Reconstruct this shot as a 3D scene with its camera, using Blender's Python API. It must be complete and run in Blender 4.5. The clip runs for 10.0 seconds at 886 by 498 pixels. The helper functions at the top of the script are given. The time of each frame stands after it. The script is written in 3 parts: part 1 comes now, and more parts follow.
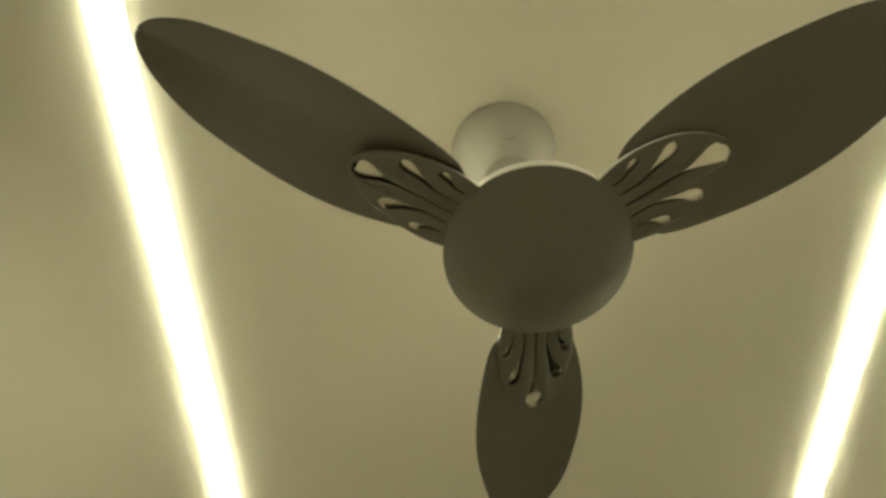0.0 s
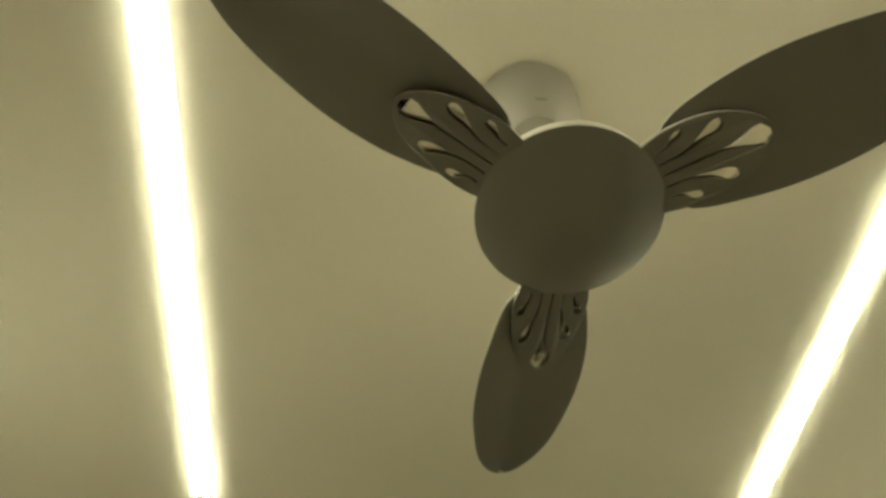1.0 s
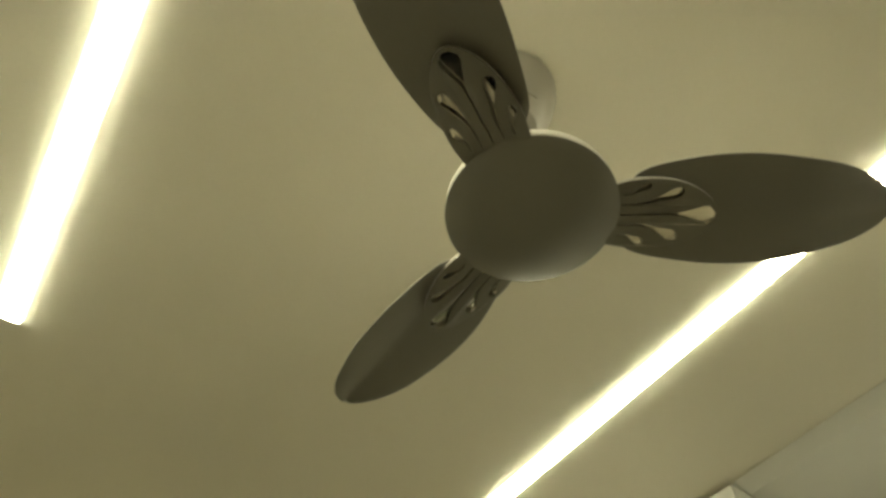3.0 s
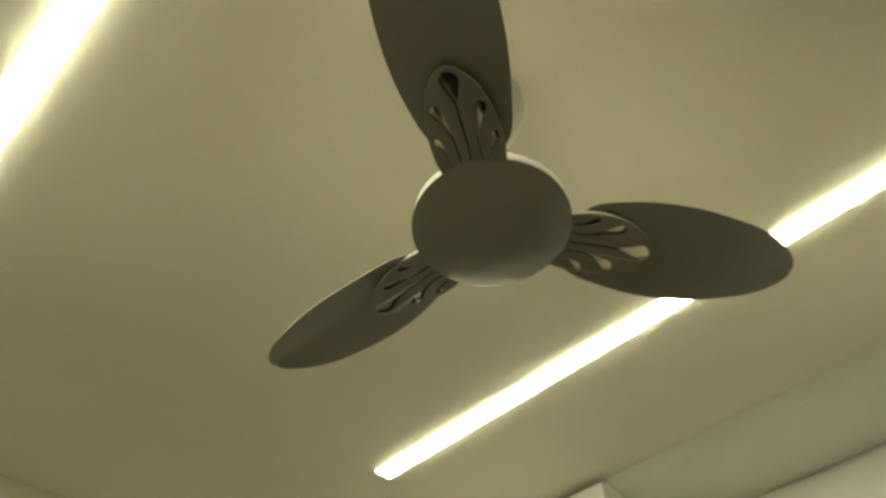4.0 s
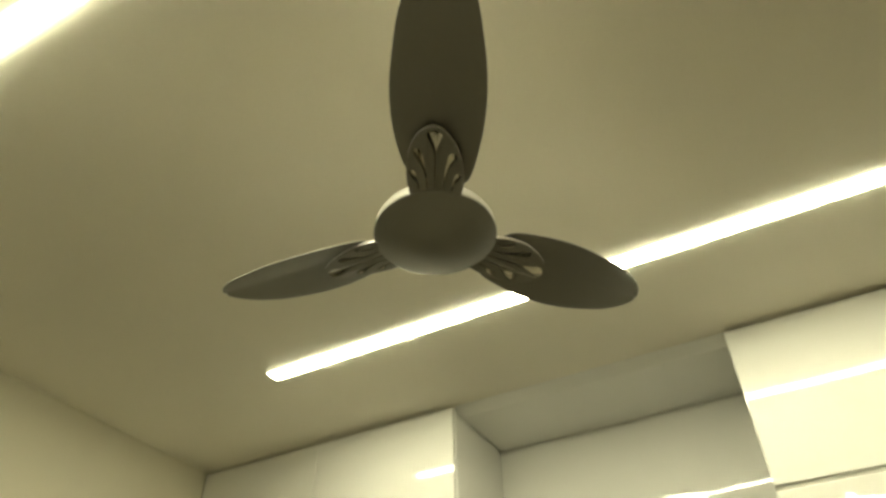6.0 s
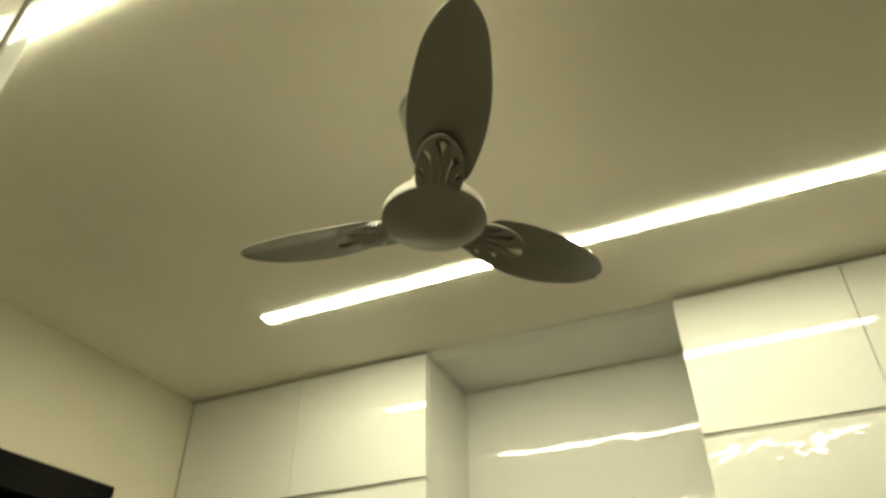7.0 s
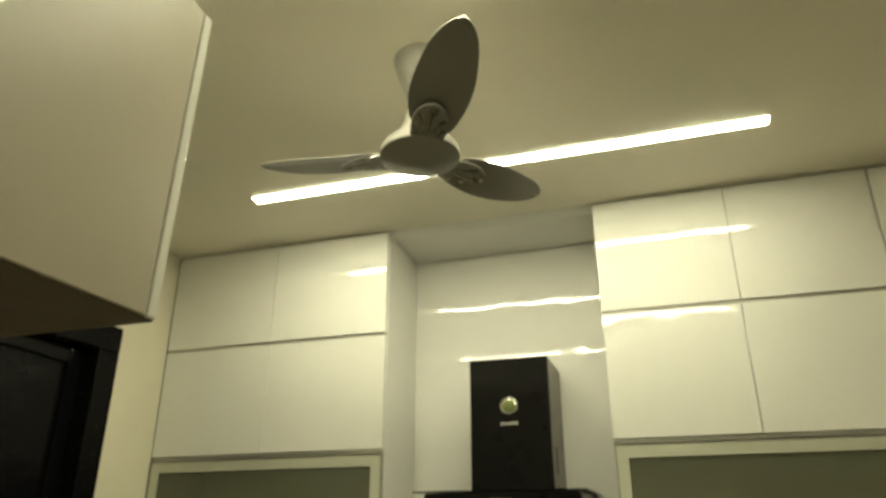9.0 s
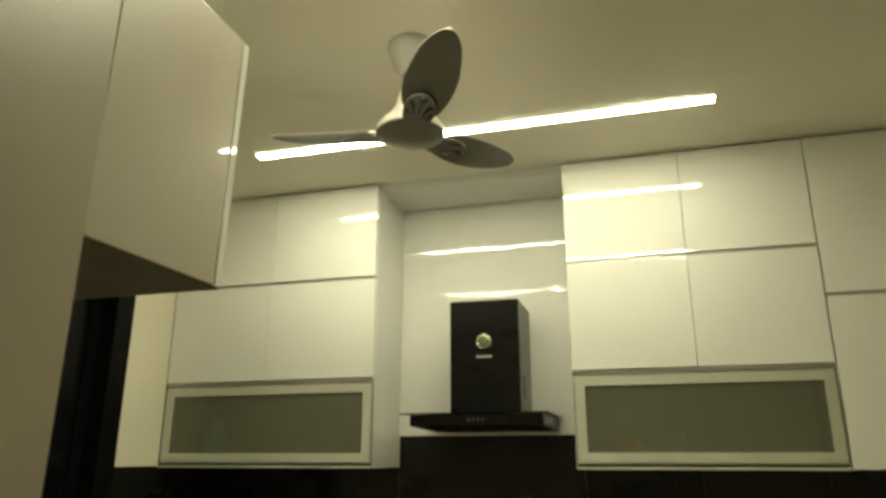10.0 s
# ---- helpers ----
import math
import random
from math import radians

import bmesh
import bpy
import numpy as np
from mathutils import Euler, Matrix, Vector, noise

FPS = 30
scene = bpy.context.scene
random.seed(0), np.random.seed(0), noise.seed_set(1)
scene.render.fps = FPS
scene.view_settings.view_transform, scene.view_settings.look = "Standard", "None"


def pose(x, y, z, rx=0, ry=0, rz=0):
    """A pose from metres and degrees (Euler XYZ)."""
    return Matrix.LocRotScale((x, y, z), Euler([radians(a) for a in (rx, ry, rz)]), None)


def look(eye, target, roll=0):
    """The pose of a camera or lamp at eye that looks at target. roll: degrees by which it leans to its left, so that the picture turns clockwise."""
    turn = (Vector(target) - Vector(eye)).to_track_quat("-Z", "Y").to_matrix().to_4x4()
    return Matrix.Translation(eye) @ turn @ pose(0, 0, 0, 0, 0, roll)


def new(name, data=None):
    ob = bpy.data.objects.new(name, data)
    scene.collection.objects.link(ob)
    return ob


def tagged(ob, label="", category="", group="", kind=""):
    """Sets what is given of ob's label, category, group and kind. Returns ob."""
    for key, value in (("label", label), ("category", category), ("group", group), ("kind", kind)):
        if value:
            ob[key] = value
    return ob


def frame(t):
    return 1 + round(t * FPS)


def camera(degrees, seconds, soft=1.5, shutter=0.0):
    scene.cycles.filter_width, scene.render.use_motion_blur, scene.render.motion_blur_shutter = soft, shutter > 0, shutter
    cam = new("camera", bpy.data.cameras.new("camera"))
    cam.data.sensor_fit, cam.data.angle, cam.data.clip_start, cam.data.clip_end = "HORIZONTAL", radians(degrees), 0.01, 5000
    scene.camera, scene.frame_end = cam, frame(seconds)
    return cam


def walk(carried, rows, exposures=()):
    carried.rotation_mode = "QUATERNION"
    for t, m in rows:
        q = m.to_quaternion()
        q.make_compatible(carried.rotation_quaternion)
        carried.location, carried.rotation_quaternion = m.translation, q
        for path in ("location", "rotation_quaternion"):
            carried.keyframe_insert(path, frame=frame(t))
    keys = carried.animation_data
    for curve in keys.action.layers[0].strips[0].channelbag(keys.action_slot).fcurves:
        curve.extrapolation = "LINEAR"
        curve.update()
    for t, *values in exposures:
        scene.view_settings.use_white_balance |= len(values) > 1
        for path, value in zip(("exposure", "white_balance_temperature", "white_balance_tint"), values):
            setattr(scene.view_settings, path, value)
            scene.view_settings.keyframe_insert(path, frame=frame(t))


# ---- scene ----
cam = camera(64.89, 10.0, soft=3.0, shutter=0.5)
PATH = [
    (0, (0.8800, -1.1488, 1.7992), (-0.0794, -1.1480, 3.5540), -1.95),
    (0.5, (0.8675, -1.1912, 1.7984), (-0.1298, -1.1456, 3.5314), -2.10),
    (1, (0.8555, -1.2321, 1.7955), (-0.1773, -1.0942, 3.5026), -2.32),
    (1.5, (0.8443, -1.2705, 1.7906), (-0.1981, -0.9977, 3.4755), -2.63),
    (2, (0.8397, -1.3149, 1.7865), (-0.2060, -0.8953, 3.4388), -2.70),
    (2.5, (0.8360, -1.3563, 1.7851), (-0.1987, -0.8055, 3.4057), -2.15),
    (4, (0.8475, -1.5010, 1.7584), (-0.0404, -0.5539, 3.2800), -1.97),
    (4.5, (0.8626, -1.5606, 1.7440), (0.0320, -0.5044, 3.2256), -2.00),
    (5, (0.8830, -1.6370, 1.7265), (0.1019, -0.4700, 3.1508), -1.71),
    (5.5, (0.9061, -1.7201, 1.7016), (0.1663, -0.4612, 3.0683), -1.48),
    (7, (0.9663, -2.0315, 1.6273), (0.2991, -0.5374, 2.7775), -0.67),
    (7.5, (0.9781, -2.1514, 1.6040), (0.3356, -0.5790, 2.6605), -0.47),
    (8, (0.9934, -2.2738, 1.5887), (0.3792, -0.6274, 2.5440), -0.30),
    (8.5, (1.0124, -2.3903, 1.5748), (0.4271, -0.6805, 2.4323), -0.32),
    (9, (1.0437, -2.5291, 1.5566), (0.4807, -0.7668, 2.3166), -0.13),
    (9.5, (1.0831, -2.6851, 1.5417), (0.5421, -0.8804, 2.2131), -0.16),
    (10, (1.1336, -2.8590, 1.5320), (0.6022, -1.0168, 2.1014), -0.01),
]
walk(cam, [(t, look(eye, target, roll)) for t, eye, target, roll in PATH],
     exposures=[(0, 0.07), (2.5, 0.04), (4.5, 0.0), (7, 0.0), (10, 0.0)])

# ---- world and light ----
world = bpy.data.worlds.new("night")
scene.world = world
world.use_nodes = True
world.node_tree.nodes["Background"].inputs[0].default_value = (0.02, 0.025, 0.035, 1)
world.node_tree.nodes["Background"].inputs[1].default_value = 0.05
LED_COLOUR = (1.0, 0.958, 0.635, 1)
LED_STRENGTH = 67.0

# ---- sizes of the room, metres ----
H = 2.757         # ceiling
FRONT = -0.02     # fronts of the wall cabinets
BACK = 0.34       # face of the tiled wall
WEST = -1.045     # face of the west wall
EAST = 2.95
SOUTH = -4.1


ROW_TOP, ROW_MID, ROW_LOW, GLASS_TOP, BOTTOM = 2.745, 2.306, 1.856, 1.846, 1.484

# ---- materials ----
def mat(name, colour, rough=0.5, metal=0.0, coat=0.0, coat_rough=0.03, mottling=0.06, scale=6.0, bump=0.0,
        bump_scale=60.0, wave=0.0, wave_scale=5.0, rough_var=0.08, fine=180.0, random_tone=0.0, spec=0.5):
    """A painted or plastic surface: tone that drifts at two scales, uneven gloss, fine relief, and a slow waviness."""
    m = bpy.data.materials.new(name)
    m.use_nodes = True
    nt = m.node_tree
    b = nt.nodes["Principled BSDF"]
    b.inputs["Metallic"].default_value = metal
    b.inputs["Specular IOR Level"].default_value = spec
    b.inputs["Coat Weight"].default_value = coat
    b.inputs["Coat Roughness"].default_value = coat_rough
    geo = nt.nodes.new("ShaderNodeNewGeometry")
    n1 = nt.nodes.new("ShaderNodeTexNoise")
    n1.inputs["Scale"].default_value = scale
    n1.inputs["Detail"].default_value = 4
    n2 = nt.nodes.new("ShaderNodeTexNoise")
    n2.inputs["Scale"].default_value = fine
    n2.inputs["Detail"].default_value = 2
    for n in (n1, n2):
        nt.links.new(geo.outputs["Position"], n.inputs["Vector"])
    mix = nt.nodes.new("ShaderNodeMath")
    mix.operation = "MULTIPLY_ADD"
    nt.links.new(n2.outputs["Fac"], mix.inputs[0])
    mix.inputs[1].default_value = 0.35
    nt.links.new(n1.outputs["Fac"], mix.inputs[2])
    ramp = nt.nodes.new("ShaderNodeMapRange")
    ramp.inputs["From Min"].default_value = 0.4
    ramp.inputs["From Max"].default_value = 0.95
    ramp.inputs["To Min"].default_value = 1 - mottling
    ramp.inputs["To Max"].default_value = 1 + mottling
    nt.links.new(mix.outputs[0], ramp.inputs["Value"])
    tint = nt.nodes.new("ShaderNodeVectorMath")
    tint.operation = "SCALE"
    tint.inputs[0].default_value = colour[:3]
    fac = ramp.outputs["Result"]
    if random_tone:
        info = nt.nodes.new("ShaderNodeObjectInfo")
        rr = nt.nodes.new("ShaderNodeMapRange")
        rr.inputs["To Min"].default_value = 1 - random_tone
        rr.inputs["To Max"].default_value = 1 + random_tone
        nt.links.new(info.outputs["Random"], rr.inputs["Value"])
        mm = nt.nodes.new("ShaderNodeMath")
        mm.operation = "MULTIPLY"
        nt.links.new(fac, mm.inputs[0])
        nt.links.new(rr.outputs["Result"], mm.inputs[1])
        fac = mm.outputs[0]
    nt.links.new(fac, tint.inputs["Scale"])
    nt.links.new(tint.outputs["Vector"], b.inputs["Base Color"])
    rv = nt.nodes.new("ShaderNodeMapRange")
    rv.inputs["From Min"].default_value = 0.3
    rv.inputs["From Max"].default_value = 0.7
    rv.inputs["To Min"].default_value = max(0.01, rough - rough_var)
    rv.inputs["To Max"].default_value = min(1, rough + rough_var)
    nt.links.new(n1.outputs["Fac"], rv.inputs["Value"])
    nt.links.new(rv.outputs["Result"], b.inputs["Roughness"])
    last = None
    if wave:
        n3 = nt.nodes.new("ShaderNodeTexNoise")
        n3.inputs["Scale"].default_value = wave_scale
        n3.inputs["Detail"].default_value = 2.5
        nt.links.new(geo.outputs["Position"], n3.inputs["Vector"])
        bw = nt.nodes.new("ShaderNodeBump")
        bw.inputs["Strength"].default_value = 1.0
        bw.inputs["Distance"].default_value = wave
        nt.links.new(n3.outputs["Fac"], bw.inputs["Height"])
        last = bw
    if bump:
        n4 = nt.nodes.new("ShaderNodeTexNoise")
        n4.inputs["Scale"].default_value = bump_scale
        n4.inputs["Detail"].default_value = 5
        nt.links.new(geo.outputs["Position"], n4.inputs["Vector"])
        bb = nt.nodes.new("ShaderNodeBump")
        bb.inputs["Strength"].default_value = 0.6
        bb.inputs["Distance"].default_value = bump
        nt.links.new(n4.outputs["Fac"], bb.inputs["Height"])
        if last:
            nt.links.new(last.outputs["Normal"], bb.inputs["Normal"])
        last = bb
    if last:
        nt.links.new(last.outputs["Normal"], b.inputs["Normal"])
        if coat:
            nt.links.new(last.outputs["Normal"], b.inputs["Coat Normal"])
    return m


def emitter(name, colour, strength):
    m = bpy.data.materials.new(name)
    m.use_nodes = True
    b = m.node_tree.nodes["Principled BSDF"]
    b.inputs["Base Color"].default_value = (0.8, 0.8, 0.8, 1)
    b.inputs["Emission Color"].default_value = colour
    b.inputs["Emission Strength"].default_value = strength
    return m


CEILING = mat("ceiling_paint", (0.84, 0.803, 0.70), 0.75, mottling=0.035, scale=2.2, bump=0.0006, bump_scale=140)
WALL = mat("wall_paint", (0.71, 0.675, 0.55), 0.65, mottling=0.04, scale=2.5, bump=0.0006, bump_scale=120)
FLOOR = mat("floor_bounce", (0.50, 0.455, 0.35), 0.35, mottling=0.15, scale=3, bump=0.0004)
LAMINATE = mat("gloss_laminate", (0.78, 0.775, 0.74), 0.45, spec=0.12, coat=1.0, coat_rough=0.02, mottling=0.015, scale=2.0,
               wave=0.00022, wave_scale=3.2, rough_var=0.05)
LAMINATE_WAVY = mat("gloss_laminate_wavy", (0.78, 0.775, 0.74), 0.45, spec=0.12, coat=1.0, coat_rough=0.015, mottling=0.015, scale=2.0,
                    wave=0.0021, wave_scale=9.5, rough_var=0.05)
CARCASS = mat("cabinet_board", (0.74, 0.735, 0.70), 0.35, coat=0.2, coat_rough=0.1, mottling=0.03, scale=4)
# off-white doors darkened in colour for the grazing light they get
TALL_SHADED = mat("tall_laminate_shaded", (0.39, 0.348, 0.28), 0.4, coat=0.2, coat_rough=0.22, mottling=0.05, scale=3.0, wave=0.0003, wave_scale=5, rough_var=0.03)
OVERHEAD_SHADED = mat("overhead_laminate_shaded", (0.47, 0.428, 0.348), 0.4, coat=0.5, coat_rough=0.025, mottling=0.03, scale=3.0, wave=0.0007, wave_scale=7, rough_var=0.03)
UNDER = mat("dark_board_underside", (0.10, 0.08, 0.06), 0.55, mottling=0.12, scale=8, bump=0.0005)
GLOSS_TILE = mat("glass_wall_panel", (0.76, 0.755, 0.725), 0.45, spec=0.12, coat=1.0, coat_rough=0.02, mottling=0.02, scale=2.0,
                 wave=0.0009, wave_scale=9.0, rough_var=0.02)
DARK_TILE = mat("dark_backsplash", (0.0075, 0.0075, 0.006), 0.30, mottling=0.3, scale=5, random_tone=0.15, spec=0.3)
PROFILE = mat("aluminium_profile", (0.44, 0.43, 0.39), 0.4, metal=0.7, mottling=0.05, scale=20)
EDGE = mat("edge_profile", (0.34, 0.335, 0.28), 0.4, metal=0.4, mottling=0.08, scale=20)
FRAME = mat("champagne_aluminium_frame", (0.54, 0.55, 0.46), 0.4, metal=0.25, mottling=0.04, scale=14)
GRANITE = mat("black_granite", (0.005, 0.005, 0.005), 0.22, mottling=0.15, scale=60, fine=400, spec=0.08)
BLACK_GLASS = mat("black_glass", (0.004, 0.004, 0.005), 0.08, mottling=0.1, scale=5, rough_var=0.03, spec=0.12)
HOOD_BLACK = mat("black_hood_enamel", (0.006, 0.0056, 0.005), 0.32, mottling=0.15, scale=12, spec=0.12)
HOOD_SIDE = mat("grey_hood_side", (0.20, 0.19, 0.17), 0.4, metal=0.5, mottling=0.1, scale=12)
FAN_WHITE = mat("fan_ivory_enamel", (0.64, 0.62, 0.575), 0.34, coat=0.3, coat_rough=0.12, mottling=0.03, scale=14)
# the fan's ivory, painted darker for the weak light on the canopy
CANOPY_DIMMED = mat("canopy_ivory_dimmed", (0.39, 0.37, 0.328), 0.4, mottling=0.04, scale=14)
# dome, blades and holders face down: their shade is put into these colours
FAN_DOME_SHADED = mat("fan_dome_shaded", (0.19, 0.182, 0.160), 0.42, coat=0.35, coat_rough=0.22, mottling=0.03, scale=14, bump=0.0002, bump_scale=400)
FAN_BLADE_SHADED = mat("fan_blade_shaded", (0.178, 0.169, 0.147), 0.38, coat=0.12, coat_rough=0.2, mottling=0.05, scale=9, bump=0.0002, bump_scale=300)
CHROME = mat("chrome", (0.66, 0.65, 0.63), 0.14, metal=1.0, mottling=0.03, scale=30, wave=0.001, wave_scale=40)
SATIN_METAL = mat("satin_metal", (0.80, 0.78, 0.73), 0.15, metal=1.0, mottling=0.04, scale=30)
DARK_GAP = mat("dark_gap", (0.03, 0.028, 0.024), 0.8, mottling=0.2, scale=20)
LED = emitter("led_diffuser", LED_COLOUR, LED_STRENGTH)
# flank glow imitates glare on the ceiling beside the battens, stronger at the south
LED_SIDE_NORTH = emitter("led_flank_glow_north", (0.95, 0.96, 0.66, 1), 6.0)
LED_SIDE_SOUTH = emitter("led_flank_glow_south", (0.95, 0.97, 0.68, 1), 20.0)
LED_HOUSING = mat("led_housing", (0.78, 0.77, 0.74), 0.4, mottling=0.03)
GREEN = mat("emblem_green", (0.13, 0.155, 0.045), 0.3, coat=0.4, mottling=0.15, scale=60)
PALE = mat("pale_print", (0.72, 0.70, 0.64), 0.5, mottling=0.05)
ICON = mat("grey_icon_print", (0.16, 0.155, 0.145), 0.5, mottling=0.05)
MARK_GREY = mat("printed_grey", (0.30, 0.285, 0.25), 0.6)
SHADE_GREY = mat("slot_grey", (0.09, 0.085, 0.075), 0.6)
JAR_WHITE = mat("white_ceramic", (0.75, 0.74, 0.70), 0.3, mottling=0.05)
JAR_AMBER = mat("amber_tin", (0.60, 0.30, 0.10), 0.4, mottling=0.1)
REFLECTION_BLUE = mat("bluish_reflection", (0.50, 0.66, 0.74), 0.4, mottling=0.1)


def frosted():
    m = bpy.data.materials.new("frosted_glass")
    m.use_nodes = True
    b = m.node_tree.nodes["Principled BSDF"]
    nt = m.node_tree
    geo = nt.nodes.new("ShaderNodeNewGeometry")
    n = nt.nodes.new("ShaderNodeTexNoise")
    n.inputs["Scale"].default_value = 9
    nt.links.new(geo.outputs["Position"], n.inputs["Vector"])
    r = nt.nodes.new("ShaderNodeMapRange")
    r.inputs["To Min"].default_value = 0.15
    r.inputs["To Max"].default_value = 0.24
    nt.links.new(n.outputs["Fac"], r.inputs["Value"])
    nt.links.new(r.outputs["Result"], b.inputs["Roughness"])
    b.inputs["Base Color"].default_value = (0.54, 0.555, 0.42, 1)
    b.inputs["Transmission Weight"].default_value = 0.86
    b.inputs["IOR"].default_value = 1.35
    return m


FROSTED = frosted()


# ---- helpers for meshes ----
def link(name, bm, material, parent=None, label="", smooth=None):
    """Links a bmesh as one mesh object, under parent if given. smooth: the angle in degrees under which edges are smoothed."""
    me = bpy.data.meshes.new(name)
    bmesh.ops.recalc_face_normals(bm, faces=bm.faces)
    if smooth:
        for f in bm.faces:
            f.smooth = True
        for e in bm.edges:
            if len(e.link_faces) == 2 and e.calc_face_angle(0) > radians(smooth):
                e.smooth = False
    bm.to_mesh(me)
    bm.free()
    me.materials.append(material)
    ob = new(name, me)
    if parent:
        ob.parent = parent
    if label:
        ob["label"] = label
    return ob


part = link


def add_box(bm, x0, x1, y0, y1, z0, z1, bevel=0.0, segments=2):
    made = bmesh.ops.create_cube(bm, size=1)["verts"]
    for v in made:
        v.co = Vector((x0 + (v.co.x + 0.5) * (x1 - x0), y0 + (v.co.y + 0.5) * (y1 - y0), z0 + (v.co.z + 0.5) * (z1 - z0)))
    if bevel:
        edges = list({e for v in made for e in v.link_edges})
        bmesh.ops.bevel(bm, geom=edges, offset=bevel, segments=segments, affect="EDGES", profile=0.5)


def box(x0, x1, y0, y1, z0, z1, bevel=0.0, segments=2):
    bm = bmesh.new()
    add_box(bm, x0, x1, y0, y1, z0, z1, bevel, segments)
    return bm


def lathe(profile, n=64):
    """A turned shape round z from (radius, z) pairs."""
    bm = bmesh.new()
    rings = []
    for r, z in profile:
        if r < 1e-6:
            rings.append([bm.verts.new((0, 0, z))])
        else:
            rings.append([bm.verts.new((r * math.cos(2 * math.pi * i / n), r * math.sin(2 * math.pi * i / n), z)) for i in range(n)])
    for a, b in zip(rings, rings[1:]):
        for i in range(n):
            j = (i + 1) % n
            if len(a) == 1:
                bm.faces.new((a[0], b[i], b[j]))
            elif len(b) == 1:
                bm.faces.new((a[i], a[j], b[0]))
            else:
                bm.faces.new((a[i], a[j], b[j], b[i]))
    return bm


def thing(name, x, y, z, label, category, group="", kind=""):
    ob = new(name)
    ob.location = (x, y, z)
    ob.empty_display_size = 0.05
    return tagged(ob, label, category, group, kind)


def structure(ob, label, category):
    return tagged(ob, label, category, kind="structure")


# ---- the room ----
# the floor stays out of view; its tone is set to bounce light upwards
structure(link("floor", box(WEST - 0.2, EAST + 0.2, SOUTH - 0.2, BACK + 0.25, -0.1, 0), FLOOR), "unseen light brown floor that bounces light up to the ceiling", "floor")
structure(link("ceiling", box(WEST - 0.2, EAST + 0.2, SOUTH - 0.2, BACK + 0.25, H, H + 0.12), CEILING),
          "smooth off-white painted plaster ceiling lit by two strips", "ceiling")
structure(link("wall_north", box(WEST - 0.2, EAST + 0.2, BACK + 0.012, BACK + 0.2, 0, H), WALL), "plain wall behind cabinets and hood", "wall")
structure(link("wall_east", box(EAST, EAST + 0.15, SOUTH, BACK, 0, H), WALL), "plain cream painted wall", "wall")
structure(link("wall_south", box(WEST, EAST, SOUTH - 0.15, SOUTH, 0, H), WALL), "plain cream painted wall", "wall")

# west wall with the doorway through it
DOOR_N, DOOR_S, DOOR_TOP = -0.304, -1.36, 2.337
bm = bmesh.new()
add_box(bm, WEST - 0.15, WEST, DOOR_N, BACK + 0.012, 0, H)
add_box(bm, WEST - 0.15, WEST, SOUTH, DOOR_S, 0, H)
add_box(bm, WEST - 0.15, WEST, DOOR_S, DOOR_N, DOOR_TOP, H)
structure(link("wall_west", bm, WALL), "cream painted wall beside a black framed doorway", "wall")

door = thing("door_1", WEST, DOOR_N, 0, "closed black glass door in a wide black granite frame", "door", kind="structure")
FW = 0.105
part("jamb", box(-0.14, 0.012, -FW, -0.001, 0, DOOR_TOP - FW, 0.003), GRANITE, door)
part("jamb", box(-0.14, 0.012, DOOR_S - DOOR_N + 0.001, DOOR_S - DOOR_N + FW, 0, DOOR_TOP - FW, 0.003), GRANITE, door)
part("lintel", box(-0.14, 0.0125, DOOR_S - DOOR_N + 0.001, -0.001, DOOR_TOP - FW + 0.001, DOOR_TOP - 0.001, 0.003), GRANITE, door)
leaf_n, leaf_s = -FW - 0.002, DOOR_S - DOOR_N + FW + 0.002
leaf = part("leaf", box(-0.09, -0.075, leaf_s + 0.055, leaf_n - 0.055, 0.06, DOOR_TOP - FW - 0.06), BLACK_GLASS, door, "black glass door panel")
for y0, y1 in ((leaf_n - 0.06, leaf_n), (leaf_s, leaf_s + 0.06)):
    part("stile", box(-0.105, -0.06, y0, y1, 0.002, DOOR_TOP - FW - 0.003, 0.006), BLACK_GLASS, door)
for z0, z1 in ((0.002, 0.062), (DOOR_TOP - FW - 0.065, DOOR_TOP - FW - 0.003)):
    part("rail", box(-0.104, -0.061, leaf_s + 0.061, leaf_n - 0.061, z0, z1, 0.006), BLACK_GLASS, door)

# upper wall lining in the hood niche, dark splashback below
panel = structure(link("wall_panel", box(0.0, 0.85, BACK, BACK + 0.011, 1.622, 2.734), GLOSS_TILE), "glossy white wavy wall panel behind the cooker hood", "wall panel")
for v in panel.data.vertices:   # the panel stands out a little at its foot
    v.co.y -= 0.006 * (2.734 - v.co.z)
NICHE_L, NICHE_R = 0.0, 0.85

# ---- splashback tiles ----
def splashback(name, x0, x1, y, z_top, cols, rows=3, tile_h=0.30):
    base = structure(link(name, box(x0, x1, y + 0.006, y + 0.011, z_top - rows * tile_h, z_top), DARK_GAP), "dark polished splashback tiles under the cabinets", "splashback")
    w = (x1 - x0) / cols
    shared = None
    for r in range(rows):
        for c in range(cols):
            if shared is None:
                bmt = box(0.0012, w - 0.0012, 0, 0.006, -tile_h + 0.0012, -0.0012, 0.0012, 1)
                t_ob = part("tile", bmt, DARK_TILE, base)
                shared = t_ob.data
            else:
                t_ob = new("tile", shared)
                t_ob.parent = base
            t_ob.location = (x0 + c * w, y, z_top - r * tile_h)


splashback("splashback", -1.045, -0.002, BACK - 0.001, 1.52, 2)
splashback("splashback", 0.0, 0.85, BACK - 0.001, 1.62, 1)
splashback("splashback", 0.852, 2.75, BACK - 0.001, 1.52, 4)
